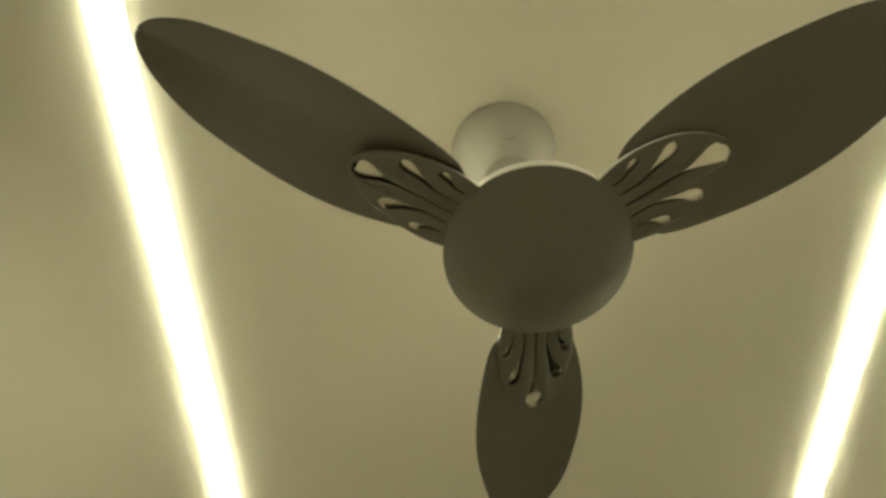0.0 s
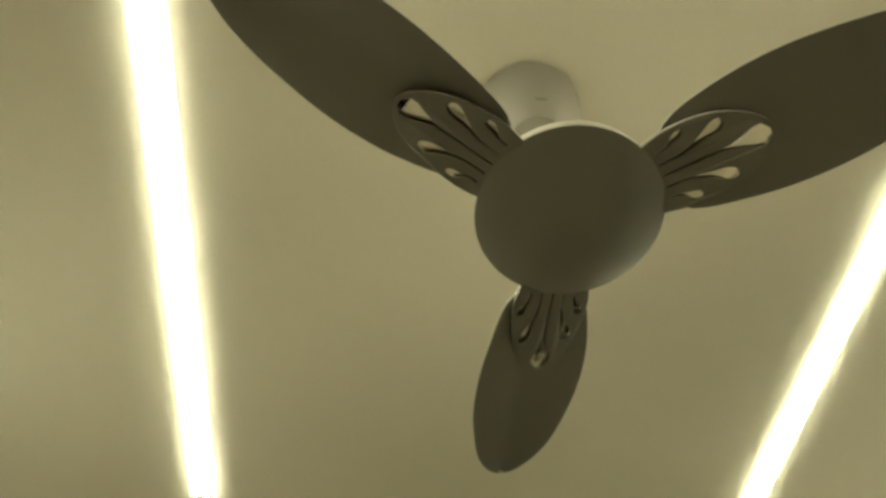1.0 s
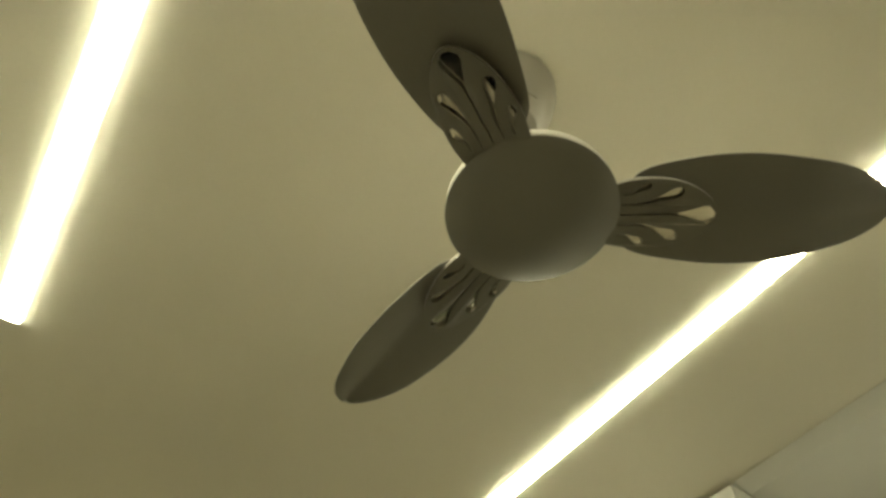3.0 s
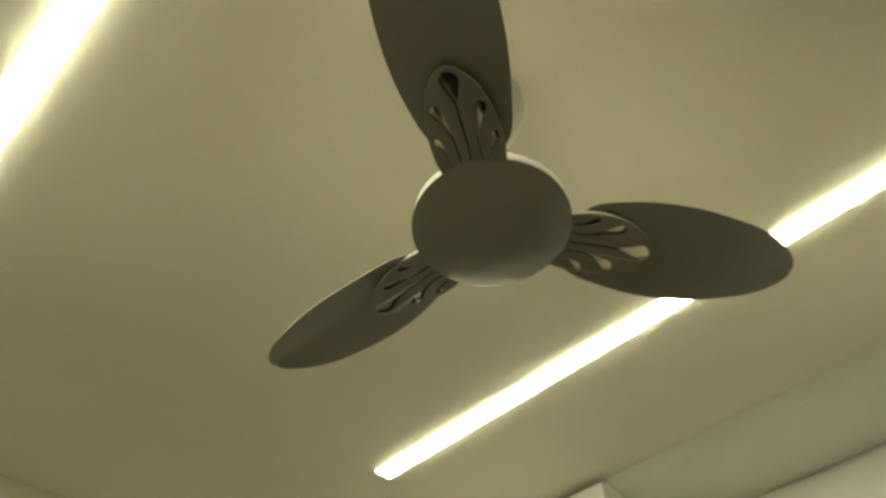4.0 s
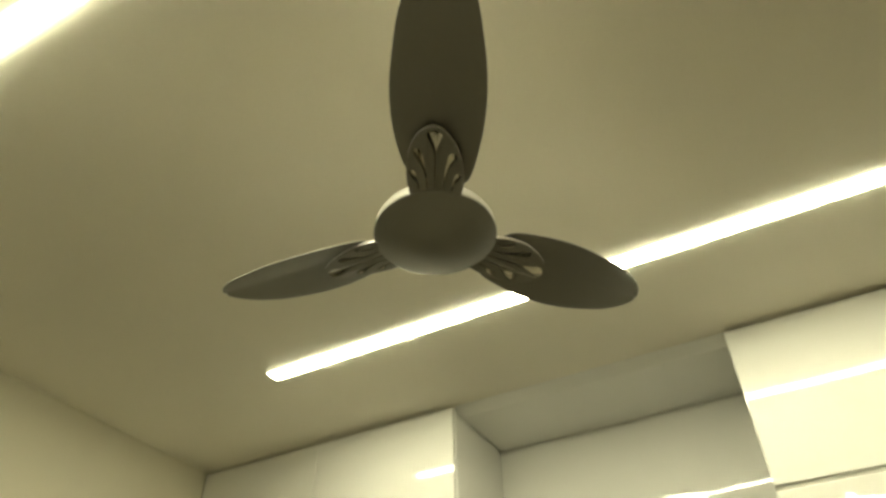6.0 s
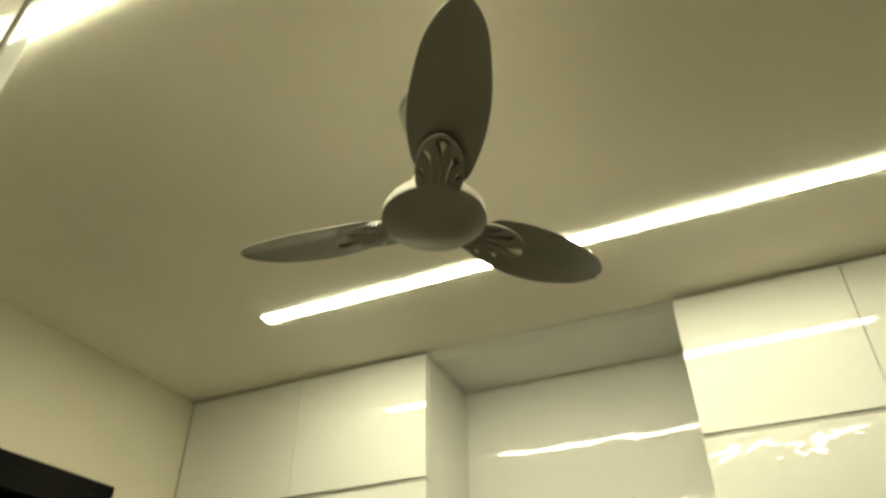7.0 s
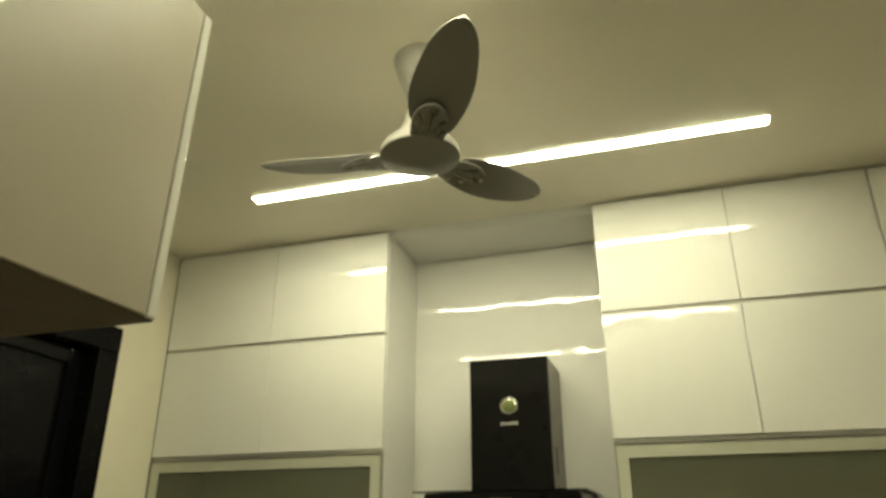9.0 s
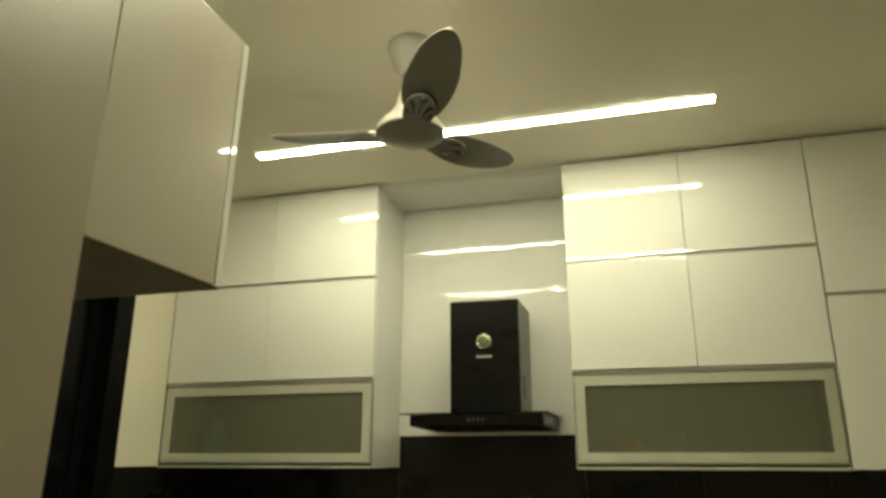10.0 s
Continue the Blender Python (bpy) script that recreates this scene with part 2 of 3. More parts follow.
side_tile = structure(link("splashback", box(WEST + 0.0005, WEST + 0.008, DOOR_N + 0.003, BACK - 0.003, 0.86, 1.488, 0.001, 1), DARK_TILE),
                      "dark polished splashback on the side wall", "splashback")

# the corner's shadow line, drawn as a dark strip
structure(link("corner_strip", box(WEST + 0.0005, -1.0405, FRONT + 0.004, FRONT + 0.02, BOTTOM, ROW_TOP), DARK_GAP), "dark strip painting the shadow between cabinets and wall", "strip")

# soffit that closes the niche under the ceiling
bm = bmesh.new()
sec = [(-0.004, H - 0.001), (0.036, 2.735), (BACK + 0.01, 2.735), (BACK + 0.01, H - 0.001)]
va, vb = ([bm.verts.new((x, y, z)) for y, z in sec] for x in (NICHE_L + 0.001, NICHE_R - 0.001))
bm.faces.new(va)
bm.faces.new(vb[::-1])
for i in range(4):
    bm.faces.new((va[i], vb[i], vb[(i + 1) % 4], va[(i + 1) % 4]))
bmesh.ops.bevel(bm, geom=[e for e in bm.edges if abs(e.verts[0].co.z - 2.735) < 1e-6 and abs(e.verts[1].co.z - 2.735) < 1e-6], offset=0.003, segments=3, affect="EDGES")
structure(link("niche_soffit", bm, CARCASS), "white board with a sloping front closing the niche below the ceiling", "soffit")

# ---- wall cabinets ----
DOOR_T = 0.019


def door_panel(x0, x1, z0, z1, material, owner, ox, oz, label="", name="door"):
    return part(name, box(x0 + 0.0012 - ox, x1 - 0.0012 - ox, FRONT, FRONT + DOOR_T, z0 - oz, z1 - oz, 0.0012, 2), material, owner, label)


def wall_cabinet(x0, x1, splits, z_low, label, wavy=False):
    """A wall unit of stacked flat doors, a slim grip profile between them, and its board carcass."""
    cab = thing("wall_cabinet", x0, 0, z_low, label, "cabinet", "wall cabinets")
    part("body", box(0.0005, x1 - x0 - 0.0005, FRONT + DOOR_T + 0.002, BACK - 0.002, 0.001, ROW_TOP - z_low - 0.002), CARCASS, cab)
    for i, (z0, z1) in enumerate(splits):
        leaf_ob = door_panel(x0, x1, z0, z1, LAMINATE_WAVY if (wavy and i) else LAMINATE, cab, x0, z_low)
        if wavy and i:   # this door stands out a little at its foot
            for v in leaf_ob.data.vertices:
                v.co.y -= 0.0030 * (z1 - z_low - v.co.z) / (z1 - z0)
    for (z0, z1), (z2, z3) in zip(splits, splits[1:]):
        part("grip_profile", box(0.001, x1 - x0 - 0.001, FRONT + 0.007, FRONT + DOOR_T + 0.001, z3 - z_low + 0.0005, z0 - z_low - 0.0005), PROFILE, cab, "grey aluminium grip profile")
    part("top_filler", box(0.0005, x1 - x0 - 0.0005, FRONT + 0.0215, FRONT + 0.035, ROW_TOP - z_low - 0.001, H - z_low - 0.001), CARCASS, cab, "set-back filler strip below the ceiling")
    return cab


two = [(ROW_MID + 0.007, ROW_TOP), (ROW_LOW + 0.003, ROW_MID - 0.007)]
wall_cabinet(-1.040, -0.526, two, ROW_LOW, "glossy white wall cabinet with two stacked flat doors in the corner")
wall_cabinet(-0.526, 0.0, two, ROW_LOW, "glossy white wall cabinet with two flat doors beside the niche")
wall_cabinet(0.85, 1.326, two, ROW_LOW, "glossy white wall cabinet with two wavy doors beside the niche", True)
wall_cabinet(1.326, 1.799, two, ROW_LOW, "glossy white wall cabinet with two stacked flat doors")
tall_split = [(2.117, ROW_TOP), (BOTTOM + 0.003, 2.103)]
wall_cabinet(1.802, 2.28, tall_split, BOTTOM, "glossy white wall cabinet with one tall and one short door")
wall_cabinet(2.28, 2.76, tall_split, BOTTOM, "glossy white wall cabinet with one tall and one short door")
structure(link("filler_panel", box(2.7615, EAST - 0.001, FRONT, FRONT + 0.02, BOTTOM, H - 0.002, 0.001), LAMINATE), "white filler panel beside the end cabinet", "panel")


def ring(x0, x1, z0, z1, t, y0, y1):
    """A rectangular frame with mitred corners."""
    bm = bmesh.new()
    o = [(x0, z0), (x1, z0), (x1, z1), (x0, z1)]
    i = [(x0 + t, z0 + t), (x1 - t, z0 + t), (x1 - t, z1 - t), (x0 + t, z1 - t)]
    v = [[bm.verts.new((x, y, z)) for x, z in loop] for y in (y0, y1) for loop in (o, i)]
    fo, fi, bo, bi = v
    for a in range(4):
        b = (a + 1) % 4
        for q in ((fo[a], fo[b], fi[b], fi[a]), (bo[a], bi[a], bi[b], bo[b]), (fo[a], bo[a], bo[b], fo[b]), (fi[a], fi[b], bi[b], bi[a])):
            bm.faces.new(q)
    bmesh.ops.bevel(bm, geom=[e for e in bm.edges if abs(e.verts[0].co.y - y0) < 1e-6 and abs(e.verts[1].co.y - y0) < 1e-6 and not (
        (e.verts[0] in fo) != (e.verts[1] in fo))], offset=0.0012, segments=2, affect="EDGES")
    return bm


def glass_cabinet(x0, x1, label):
    w = x1 - x0
    cab = thing("glass_cabinet", x0, 0, BOTTOM, label, "cabinet", "frosted glass cabinets")
    h = GLASS_TOP - BOTTOM
    y_in = FRONT + 0.021
    t = 0.016
    for nm, b in (("side_panel", (0.001, t, y_in, BACK - 0.004, 0, h)), ("side_panel", (w - t, w - 0.001, y_in, BACK - 0.004, 0, h)),
                  ("bottom_panel", (t + 0.0005, w - t - 0.0005, y_in, BACK - 0.004, 0, t)),
                  ("top_panel", (t + 0.0005, w - t - 0.0005, y_in, BACK - 0.004, h - 0.006, h + 0.008)),
                  ("back_panel", (t + 0.0005, w - t - 0.0005, BACK - 0.010, BACK - 0.004, t + 0.0005, h - 0.007))):
        part(nm, box(*b), CARCASS, cab)
    f0, f1 = FRONT, FRONT + 0.0195
    z0, z1 = 0.022, h - 0.012
    flap = part("flap_frame", ring(0.008, w - 0.008, z0, z1, 0.038, f0, f1), FRAME, cab, "pale aluminium flap frame")
    part("pane", box(0.044, w - 0.044, FRONT + 0.006, FRONT + 0.011, z0 + 0.036, z1 - 0.036), FROSTED, flap, "frosted green-grey glass pane")
    part("edge_profile", ring(0.0015, w - 0.0015, z0 - 0.006, z1 + 0.006, 0.0055, f0 + 0.004, f1), EDGE, flap, "darker metal edge round the flap")
    part("outer_bead", box(0.0005, w - 0.0005, FRONT + 0.0015, FRONT + 0.019, h - 0.002, h + 0.0085), PROFILE, cab)
    # dark strip that paints the shade of the recess under the flap
    part("seal", box(0.004, w - 0.004, FRONT + 0.010, FRONT + 0.0205, 0.008, 0.0157), DARK_GAP, cab, "dark strip painting the shaded recess below the flap")
    part("grip_profile", box(0.001, w - 0.001, FRONT - 0.007, FRONT + 0.018, -0.002, 0.0075, 0.0015), FRAME, cab, "aluminium grip profile along the bottom")
    return cab


glass_cabinet(-1.040, 0.0, "wall cabinet with a wide frosted glass flap in an aluminium frame")
glass_cabinet(0.85, 1.799, "wall cabinet with a wide frosted glass flap in an aluminium frame")
for x0 in (0.0, 0.8485):
    structure(link("end_panel", box(x0, x0 + 0.0015, FRONT + 0.0205, BACK - 0.001, BOTTOM - 0.002, 2.734), GLOSS_TILE), "glossy white cabinet end panel in the hood niche", "panel")


def jar(name, x, y, r, h, material, label):
    prof = [(0, 0), (r * 0.94, 0), (r, r * 0.08), (r, h * 0.78), (r * 0.86, h * 0.84), (r * 0.86, h * 0.97), (r * 0.80, h), (0, h)]
    ob = link(name, lathe(prof, 28), material, smooth=40)
    ob.location = (x, y, BOTTOM + 0.0162)
    return tagged(ob, label, "jar")


jar("storage_jar", 1.235, 0.036, 0.030, 0.125, JAR_WHITE, "pale jar blurred behind the frosted glass")
jar("storage_jar", 1.055, 0.054, 0.048, 0.085, JAR_AMBER, "amber tin blurred behind the frosted glass")
# added shape whose blue imitates a reflection on the left pane
jar("storage_jar", -0.805, 0.057, 0.050, 0.20, REFLECTION_BLUE, "added tin shape that imitates a bluish reflection in the glass")

# ---- cooker hood ----
hood = thing("cooker_hood", 0.478, BACK, 1.655, "black wall-mounted cooker hood with a square chimney and round green emblem", "cooker hood")
HX, HY, HZ = 0.478, BACK, 1.655
part("chimney", box(0.327 - HX, 0.628 - HX, 0.050 - HY, 0.0 - 0.002, 1.697 - HZ, 2.183 - HZ, 0.003), HOOD_BLACK, hood)
part("side_cover", box(0.6282 - HX, 0.6300 - HX, 0.062 - HY, -0.004, 1.700 - HZ, 2.178 - HZ), HOOD_SIDE, hood, "grey metal chimney side")
part("vent_slot", box(0.6302 - HX, 0.6316 - HX, 0.12 - HY, 0.16 - HY, 1.76 - HZ, 1.86 - HZ, 0.0004, 1), SHADE_GREY, hood, "dark vent slots")
bm = bmesh.new()   # canopy: a shallow wedge with a straight front
y0, yb = -0.150 - HY, -0.002
xl, xr = 0.214 - HX, 0.745 - HX
sec = [(y0, -0.010), (y0, 0.033), (yb, 0.036), (yb, -0.020), (-0.10, -0.022)]
va = [bm.verts.new((xl, y, z)) for y, z in sec]
vb = [bm.verts.new((xr, y, z)) for y, z in sec]
bm.faces.new(va)
bm.faces.new(vb[::-1])
for i in range(len(sec)):
    j = (i + 1) % len(sec)
    bm.faces.new((va[i], vb[i], vb[j], va[j]))
bmesh.ops.bevel(bm, geom=list(bm.edges), offset=0.003, segments=2, affect="EDGES")
part("canopy", bm, HOOD_BLACK, hood)
part("top_plate", box(0.165 - HX, 0.765 - HX, -0.135 - HY, -0.003, 0.0365, 0.0415, 0.0015), BLACK_GLASS, hood, "thin black glass top plate")
part("side_trim", box(0.7452 - HX, 0.7472 - HX, -0.125 - HY, -0.20, -0.004, 0.028), HOOD_SIDE, hood)
for i in range(4):
    x = 0.452 - HX + i * 0.019
    part("button", box(x, x + 0.006, y0 - 0.0015, y0 + 0.001, 0.007 + (i % 2) * 0.002, 0.017, 0.0004, 1), ICON, hood, "small grey control mark")
emblem = part("emblem", lathe([(0, 0.006), (0.026, 0.006), (0.0285, 0.0045), (0.031, 0.0065), (0.034, 0.004), (0.0345, 0)], 40), CHROME, hood, "round chrome emblem", smooth=35)
emblem.location = (0.477 - HX, 0.0499 - HY, 2.003 - HZ)
emblem.rotation_euler = (radians(90), 0, 0)
disc = part("emblem_disc", lathe([(0, 0.0095), (0.014, 0.009), (0.0235, 0.0068), (0.0245, 0.006)], 32), GREEN, emblem, "green domed centre", smooth=40)
for i in range(6):
    x = 0.4440 - HX + i * 0.0116
    part("print_bar", box(x, x + 0.0058, 0.0488 - HY, 0.0502 - HY, 1.933 - HZ, 1.944 - HZ), PALE, hood, "pale print bar")

# ---- tall unit and overhead cabinet near the camera ----
TX, TN, TS, TT = 0.418, -2.128, -3.35, 2.315
tall = thing("tall_cabinet", TX, TN, 0, "tall glossy off-white cabinet standing beside the walkway", "cabinet")
part("body", box(-0.60, -0.021, TS - TN, -0.001, 0.0, TT), CARCASS, tall)
part("door", box(-0.019, 0.0, -0.60, -0.0002, 0.08, TT - 0.001, 0.0006), TALL_SHADED, tall)
part("door", box(-0.019, 0.0, TS - TN, -0.603, 0.08, TT - 0.001, 0.0015), TALL_SHADED, tall)
over = thing("overhead_cabinet", TX, TN, 1.820, "off-white overhead cabinet with a dark underside fixed to the tall cabinet", "cabinet")
ON = -1.797 - TN
part("body", box(-0.60, -0.021, -0.001, ON - 0.0195, 0.004, TT - 1.820 - 0.002), CARCASS, over)
part("bottom_board", box(-0.60, -0.004, 0.001, ON - 0.001, -0.002, 0.0035), UNDER, over, "dark brown board on the underside")
part("door", box(-0.019, 0.0, 0.0003, ON - 0.0205, 0.001, TT - 1.820, 0.0015), OVERHEAD_SHADED, over)
part("end_panel", box(-0.60, 0.001, ON - 0.019, ON, 0.0, TT - 1.820, 0.003), LAMINATE, over, "white end panel with a pale edge")
for cab, base, lean in ((tall, 0.0, 0.010), (over, 1.820, 0.024)):   # the two lean a little towards the walkway
    for ob in cab.children:
        for v in ob.data.vertices:
            k = v.co.z + base - 2.06
            v.co.x += lean * k
            if cab is over:
                v.co.y += 0.012 * k * v.co.y / ON

# ---- LED battens on the ceiling ----
def led_batten(x0, x1, y, side, flange, label):
    """A slim batten: a milky channel whose flanks carry added glow, a bright diffuser below, end caps."""
    w, deep = 0.0228, 0.005
    led = thing("led_batten", (x0 + x1) / 2, y, H, label, "ceiling light", "LED battens")
    l = (x1 - x0) / 2
    if flange:
        part("flange", box(-l + 0.001, l - 0.001, -w - flange, w + flange, -0.0009, -0.0002, 0.0002, 1), LED_HOUSING, led, "thin white mounting flange")
    part("housing", box(-l + 0.0045, l - 0.0045, -w, w, -deep + 0.0003, -0.0010, 0.0006), side, led, "translucent white housing with glow added to brighten the ceiling")
    part("diffuser", box(-l + 0.0055, l - 0.0055, -w + 0.0012, w - 0.0012, -deep - 0.0006, -deep + 0.0004), LED, led, "glowing white diffuser")
    for s in (-1, 1):
        a, b = sorted((s * (l - 0.004), s * l))
        part("end_cap", box(a, b, -w - 0.0005, w + 0.0005, -deep - 0.0005, -0.0010, 0.0006), LED_HOUSING, led, "white plastic end cap")
    return led


led_batten(-0.3835, 1.450, -0.448, LED_SIDE_NORTH, 0, "long glowing LED batten on the ceiling near the cabinets")
led_batten(-0.352, 1.460, -1.582, LED_SIDE_SOUTH, 0.007, "long glowing LED batten on the ceiling behind the fan")

# ---- ceiling fan ----
AX, AY, HUNG = 0.5066, -1.0411, 2.7409
fan = thing("ceiling_fan", AX, AY, HUNG, "ivory three-blade ceiling fan at rest with slotted blade holders", "ceiling fan")
fan.rotation_euler = (radians(-0.85), radians(-0.28), 0)


def zz(z):
    """A drawn height of the fan, counted from its hanging point."""
    return z - 2.75


CANOPY = [(0, -0.0004), (0.074, -0.0004), (0.0765, -0.006), (0.0755, -0.014), (0.0725, -0.026), (0.066, -0.051), (0.056, -0.077), (0.0445, -0.097), (0.035, -0.106), (0.0, -0.108)]
cap = part("canopy", lathe(CANOPY), CANOPY_DIMMED, fan, "ivory bell canopy, dimmed in its colour", smooth=35)
cap.location = (0.0075, -0.0150, H - HUNG)
cap.rotation_euler = (radians(0.85), radians(0.28), 0)
for ang, mz, mr in ((0, -0.086, 0.0507), (228, -0.017, 0.0746)):   # printed marks on the canopy
    mark = part("canopy_mark", box(-0.0008, 0.0012, -0.008, 0.008, -0.0018, 0.0018, 0.0005, 1), MARK_GREY, cap, "small grey printed mark")
    mark.location = (mr * math.cos(radians(ang)), mr * math.sin(radians(ang)), mz)
    mark.rotation_euler = (0, radians(-12), radians(ang))
part("downrod", lathe([(0.0125, zz(2.690)), (0.0125, zz(2.625)), (0.014, zz(2.62))], 24), FAN_WHITE, fan, smooth=35)
part("motor_cover", lathe([(0.0, zz(2.636)), (0.026, zz(2.636)), (0.031, zz(2.630)), (0.036, zz(2.610)), (0.041, zz(2.585)), (0.050, zz(2.557)), (0.066, zz(2.530)),
                           (0.084, zz(2.512)), (0.0965, zz(2.498)), (0.1020, zz(2.487)), (0.1028, zz(2.4775)), (0.1018, zz(2.4745)), (0.0, zz(2.4745))]), FAN_WHITE, fan, "ivory upper motor cover", smooth=35)
dome = [(0.1036 * k / 12, 2.469 - 0.0285 * (1 - (k / 12) ** 2.1)) for k in range(13)]
dome += [(0.1033, 2.4700), (0.1010, 2.4742), (0.080, 2.4742)]
part("dome", lathe([(r, zz(z)) for r, z in dome], 72), FAN_DOME_SHADED, fan, "satin domed bottom cover with shade put into its colour", smooth=25)

TILT = math.tan(radians(13.1))


def spline(table, s):
    """Smooth interpolation through (s, value) pairs."""
    for k in range(len(table) - 1):
        (a, va_), (b, vb_) = table[k], table[k + 1]
        if s <= b:
            p = table[k - 1] if k else (2 * a - b, 2 * va_ - vb_)
            q = table[k + 2] if k + 2 < len(table) else (2 * b - a, 2 * vb_ - va_)
            t = (s - a) / (b - a)
            m0 = (vb_ - p[1]) / (b - p[0]) * (b - a)
            m1 = (q[1] - va_) / (q[0] - a) * (b - a)
            return (2 * t**3 - 3 * t**2 + 1) * va_ + (t**3 - 2 * t**2 + t) * m0 + (-2 * t**3 + 3 * t**2) * vb_ + (t**3 - t**2) * m1
    return table[-1][1]


LEAD = [(0, 0.044), (0.04, 0.0535), (0.15, 0.0627), (0.35, 0.0722), (0.55, 0.0727), (0.72, 0.0646), (0.86, 0.0535), (0.95, 0.0380), (0.985, 0.0262), (0.996, 0.0195), (1.0, 0.013)]
TRAIL = [(0, -0.028), (0.04, -0.0440), (0.12, -0.0543), (0.28, -0.0639), (0.45, -0.065), (0.62, -0.058), (0.78, -0.0465), (0.90, -0.0281), (0.97, -0.0100), (0.988, -0.0015), (0.997, 0.0055), (1.0, 0.0105)]
BR0, BR1, BZ = 0.113, 0.469, zz(2.489)


def blade_mesh(rear):
    bm = bmesh.new()
    n, m, thick = 44, 15, 0.005
    top, low = [], []
    for i in range(n + 1):
        s = 1 - (1 - i / n) ** 1.5
        r = BR0 + (BR1 - BR0) * s
        lead, trail = spline(LEAD, s), spline(TRAIL, s) * rear
        ta, la = [], []
        for j in range(m + 1):
            f = j / m
            y = trail + (lead - trail) * f
            c = math.sin(math.pi * f)
            z = BZ - TILT * y * (1 - 0.25 * s) + 0.003 * c + 0.0369 * s * s
            z += 0.0075 * (min(f / 0.6, (1 - f) / 0.4) - 0.5) * (1 - 0.6 * s)
            edge = thick * (0.25 + 0.75 * min(1, c * 2.2))
            ta.append(bm.verts.new((r, y, z + edge / 2)))
            la.append(bm.verts.new((r, y, z - edge / 2)))
        top.append(ta)
        low.append(la)
    for i in range(n):
        for j in range(m):
            bm.faces.new((top[i][j], top[i + 1][j], top[i + 1][j + 1], top[i][j + 1]))
            bm.faces.new((low[i][j], low[i][j + 1], low[i + 1][j + 1], low[i + 1][j]))
        for j in (0, m):
            bm.faces.new((top[i][j], low[i][j], low[i + 1][j], top[i + 1][j]))
    for i in (0, n):
        for j in range(m):
            bm.faces.new((top[i][j], top[i][j + 1], low[i][j + 1], low[i][j]))
    return bm


def fill_shape(loops, half, bevel):
    """A flat plate with holes, from closed outlines, as a bmesh."""
    cu = bpy.data.curves.new("outline", "CURVE")
    cu.dimensions, cu.fill_mode, cu.extrude, cu.bevel_depth, cu.bevel_resolution = "2D", "BOTH", half, bevel, 2
    for pts in loops:
        sp = cu.splines.new("POLY")
        sp.points.add(len(pts) - 1)
        for p, (x, y) in zip(sp.points, pts):
            p.co = (x, y, 0, 1)
        sp.use_cyclic_u = True
    tmp = new("outline", cu)
    me = bpy.data.meshes.new_from_object(tmp.evaluated_get(bpy.context.evaluated_depsgraph_get()))
    bm = bmesh.new()
    bm.from_mesh(me)
    bpy.data.objects.remove(tmp)
    bpy.data.curves.remove(cu)
    bpy.data.meshes.remove(me)
    bmesh.ops.remove_doubles(bm, verts=bm.verts, dist=1e-5)
    return bm


HOLD0, HOLD1 = 0.094, 0.226


def hold_w(s):
    """Half the holder's width along its length: nearly parallel at the hub, round at the far end."""
    if s < 0.25:
        return 0.0400 + 0.0045 * math.sin(s / 0.25 * math.pi / 2)
    return 0.0445 * max(0.0, 1 - ((s - 0.25) / 0.75) ** 2.1) ** 0.56



def holder_outline(inset=0.0, n=44):
    up = []
    for i in range(n + 1):
        s = math.sin(i / n * math.pi / 2)
        r = HOLD0 + inset + (HOLD1 - HOLD0 - 2 * inset) * s
        up.append((r, max(0.0, hold_w(s) - inset)))
    return up + [(r, -w) for r, w in reversed(up[:-1])]


def ribbon(path, widths):
    """A closed outline along a curved centre line with changing width."""
    left, right = [], []
    n = 18
    for i in range(n + 1):
        s = i / n
        r, w, h = spline([(a, b) for a, b, _ in path], s), spline([(a, c) for a, _, c in path], s), spline(widths, s)
        e = 1e-3
        dr = spline([(a, b) for a, b, _ in path], min(1, s + e)) - spline([(a, b) for a, b, _ in path], max(0, s - e))
        dw = spline([(a, c) for a, _, c in path], min(1, s + e)) - spline([(a, c) for a, _, c in path], max(0, s - e))
        l = math.hypot(dr, dw)
        left.append((r - dw / l * h, w + dr / l * h))
        right.append((r + dw / l * h, w - dr / l * h))
    return left + right[::-1]


SLOTS = [ribbon([(0, 0.1045, 0), (0.5, 0.150, 0), (1, 0.2220, 0)], [(0, 0.0013), (0.45, 0.0016), (0.70, 0.0024), (0.82, 0.0075), (0.90, 0.0120), (0.95, 0.0118), (0.985, 0.0080), (1, 0.0040)])]
for sgn in (1, -1):
    SLOTS.append(ribbon([(0, 0.1045, 0.0135 * sgn), (0.4, 0.133, 0.0145 * sgn), (0.7, 0.157, 0.0215 * sgn), (1, 0.180, 0.0295 * sgn)],
                        [(0, 0.0013), (0.4, 0.0018), (0.66, 0.0040), (0.86, 0.0074), (0.96, 0.0062), (1, 0.0040)]))
    SLOTS.append(ribbon([(0, 0.1045, 0.0265 * sgn), (0.4, 0.117, 0.0275 * sgn), (0.7, 0.127, 0.0325 * sgn), (1, 0.139, 0.0375 * sgn)],
                        [(0, 0.0013), (0.4, 0.0016), (0.66, 0.0036), (0.86, 0.0052), (1, 0.0036)]))


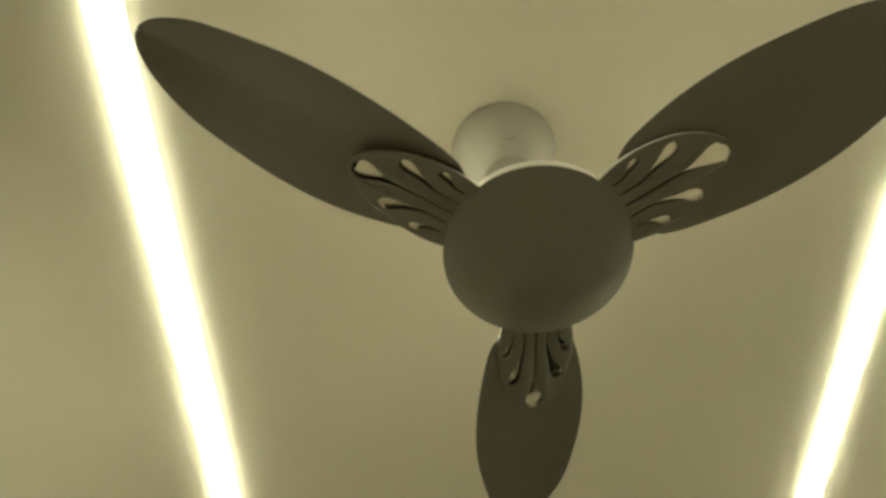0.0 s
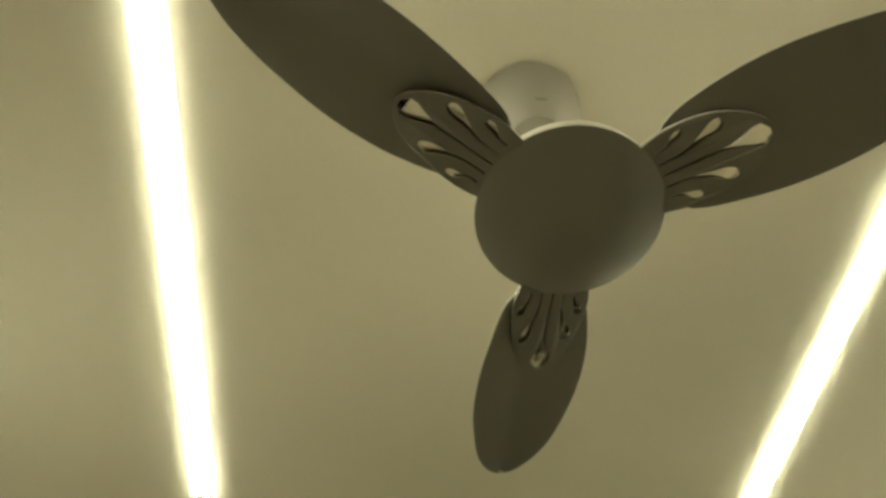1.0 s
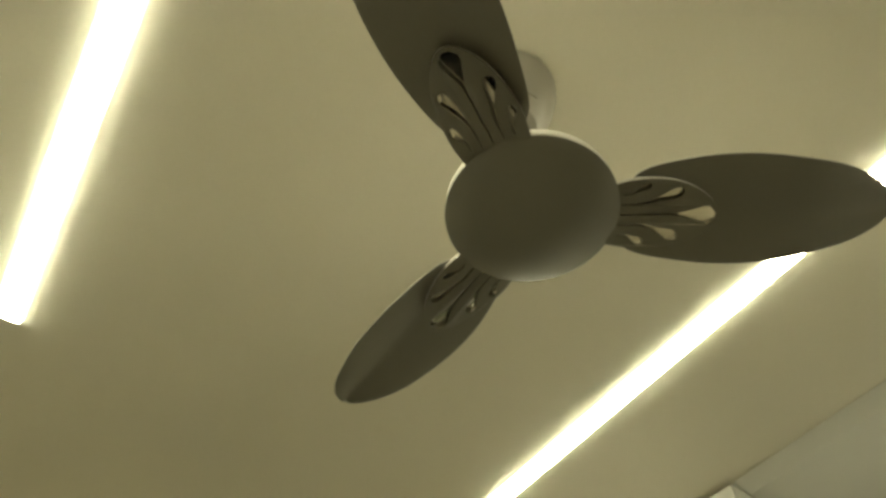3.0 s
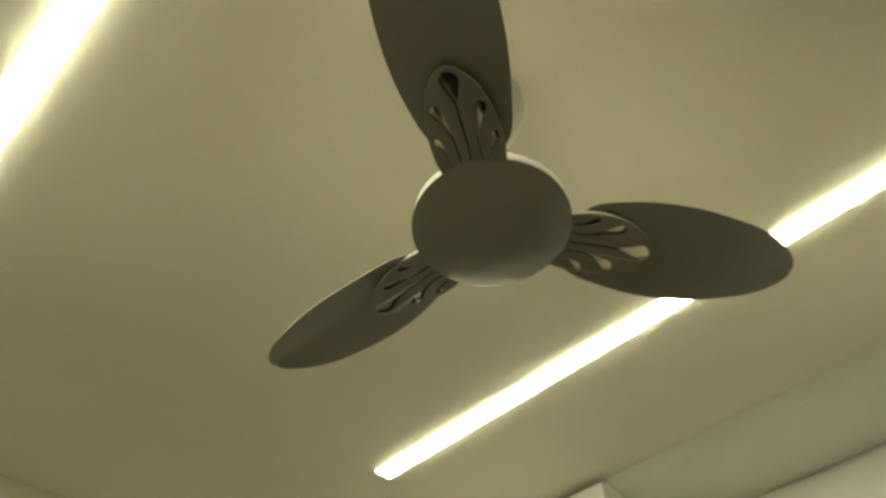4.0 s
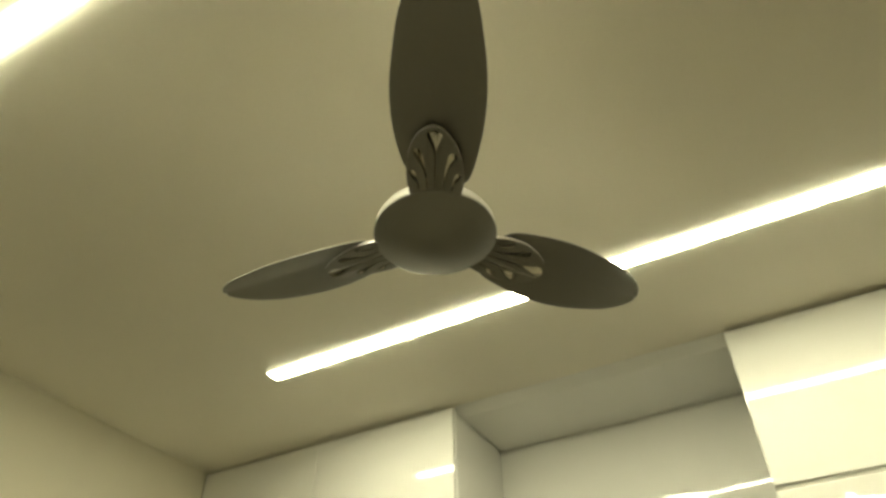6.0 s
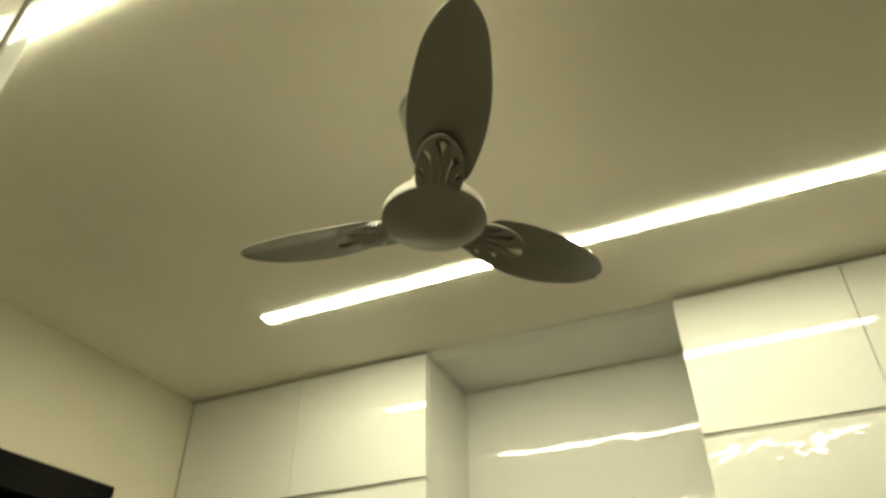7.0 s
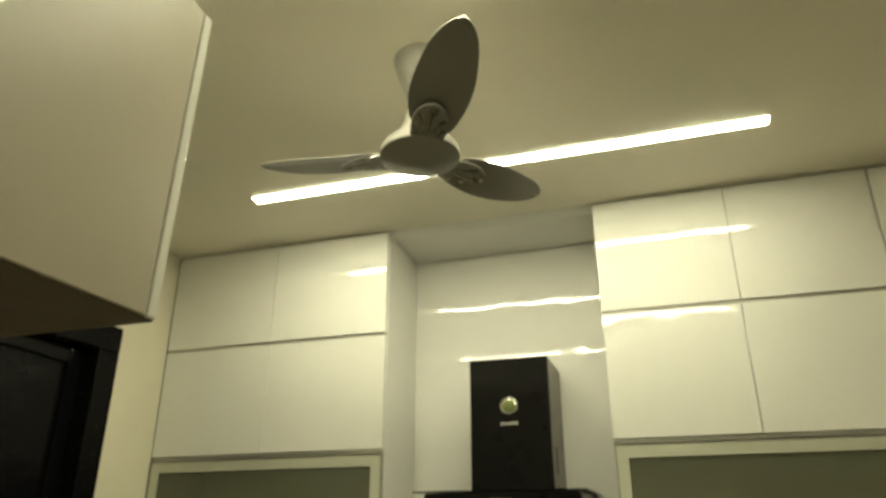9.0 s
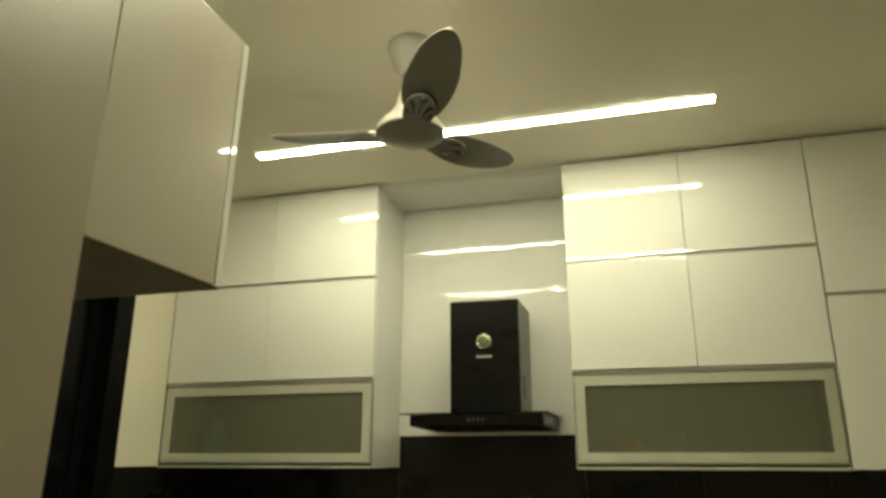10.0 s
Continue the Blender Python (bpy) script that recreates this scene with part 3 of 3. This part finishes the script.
def lay(bm, lift):
    """Tilts a flat plate to the blade's slope and curls it towards the hub."""
    for v in bm.verts:
        r, y = v.co.x, v.co.y
        s = (r - HOLD0) / (HOLD1 - HOLD0)
        v.co.z += zz(2.4782) + lift - TILT * y * min(1, 0.35 + s) + 0.004 * min(1, s * 1.2) + 0.003 * math.sin(math.pi * min(1, max(0, s)))
    return bm


def inlay_mesh():
    """The bright metal bowl behind the slots: ribs that run outwards and a scoop at the far end."""
    bm = bmesh.new()
    n, m = 34, 40
    rows = []
    for i in range(n + 1):
        s = 0.02 + 0.955 * math.sin(i / n * math.pi / 2)
        half_w = max(0.0015, hold_w(s) - 0.004)
        row = []
        for j in range(m + 1):
            y = half_w * (2 * j / m - 1)
            r = HOLD0 + (HOLD1 - HOLD0) * s
            m_end = min(1.0, (0.985 - s) * (HOLD1 - HOLD0) / 0.012, (half_w - abs(y)) / 0.006)
            z = -0.0012 + 0.0034 * math.sqrt(max(0.0, 1 - (1 - max(0.0, m_end)) ** 2))
            z += 0.0003 * math.cos(2 * math.pi * y / 0.0135) * (1 - s)
            row.append(bm.verts.new((r, y, z)))
        rows.append(row)
    for i in range(n):
        for j in range(m):
            bm.faces.new((rows[i][j], rows[i][j + 1], rows[i + 1][j + 1], rows[i + 1][j]))
    return bm


for k, ang in enumerate((59.0, 179.0, 299.0)):
    turn = (0, 0, radians(ang))
    b_ob = part("blade", blade_mesh(1.0 if k else 1.05), FAN_BLADE_SHADED, fan, "satin taupe leaf-shaped blade, underside darkened for shade", smooth=50)
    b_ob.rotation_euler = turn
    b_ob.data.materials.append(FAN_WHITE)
    for poly in b_ob.data.polygons:   # ivory edges and upper side as lit, underside left in the shaded colour
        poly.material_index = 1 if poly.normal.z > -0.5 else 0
    hold = part("blade_holder", lay(fill_shape([holder_outline(0.0002)] + SLOTS, 0.0007, 0.0005), -0.0074), FAN_BLADE_SHADED, fan, "leaf-shaped holder with curved slots")
    hold.data.materials.append(CHROME)
    for poly in hold.data.polygons:   # polished slot walls
        poly.material_index = 1 if abs(poly.normal.z) < 0.55 else 0
    hold.rotation_euler = turn
    part("chrome_inlay", lay(inlay_mesh(), -0.0046), SATIN_METAL, hold, "bright metal inlay behind the slots", smooth=50)
    part("holder_rim", lay(fill_shape([holder_outline(0.0), holder_outline(0.0009)], 0.0028, 0.0), -0.0041), FAN_WHITE, hold, "pale rim of the holder")
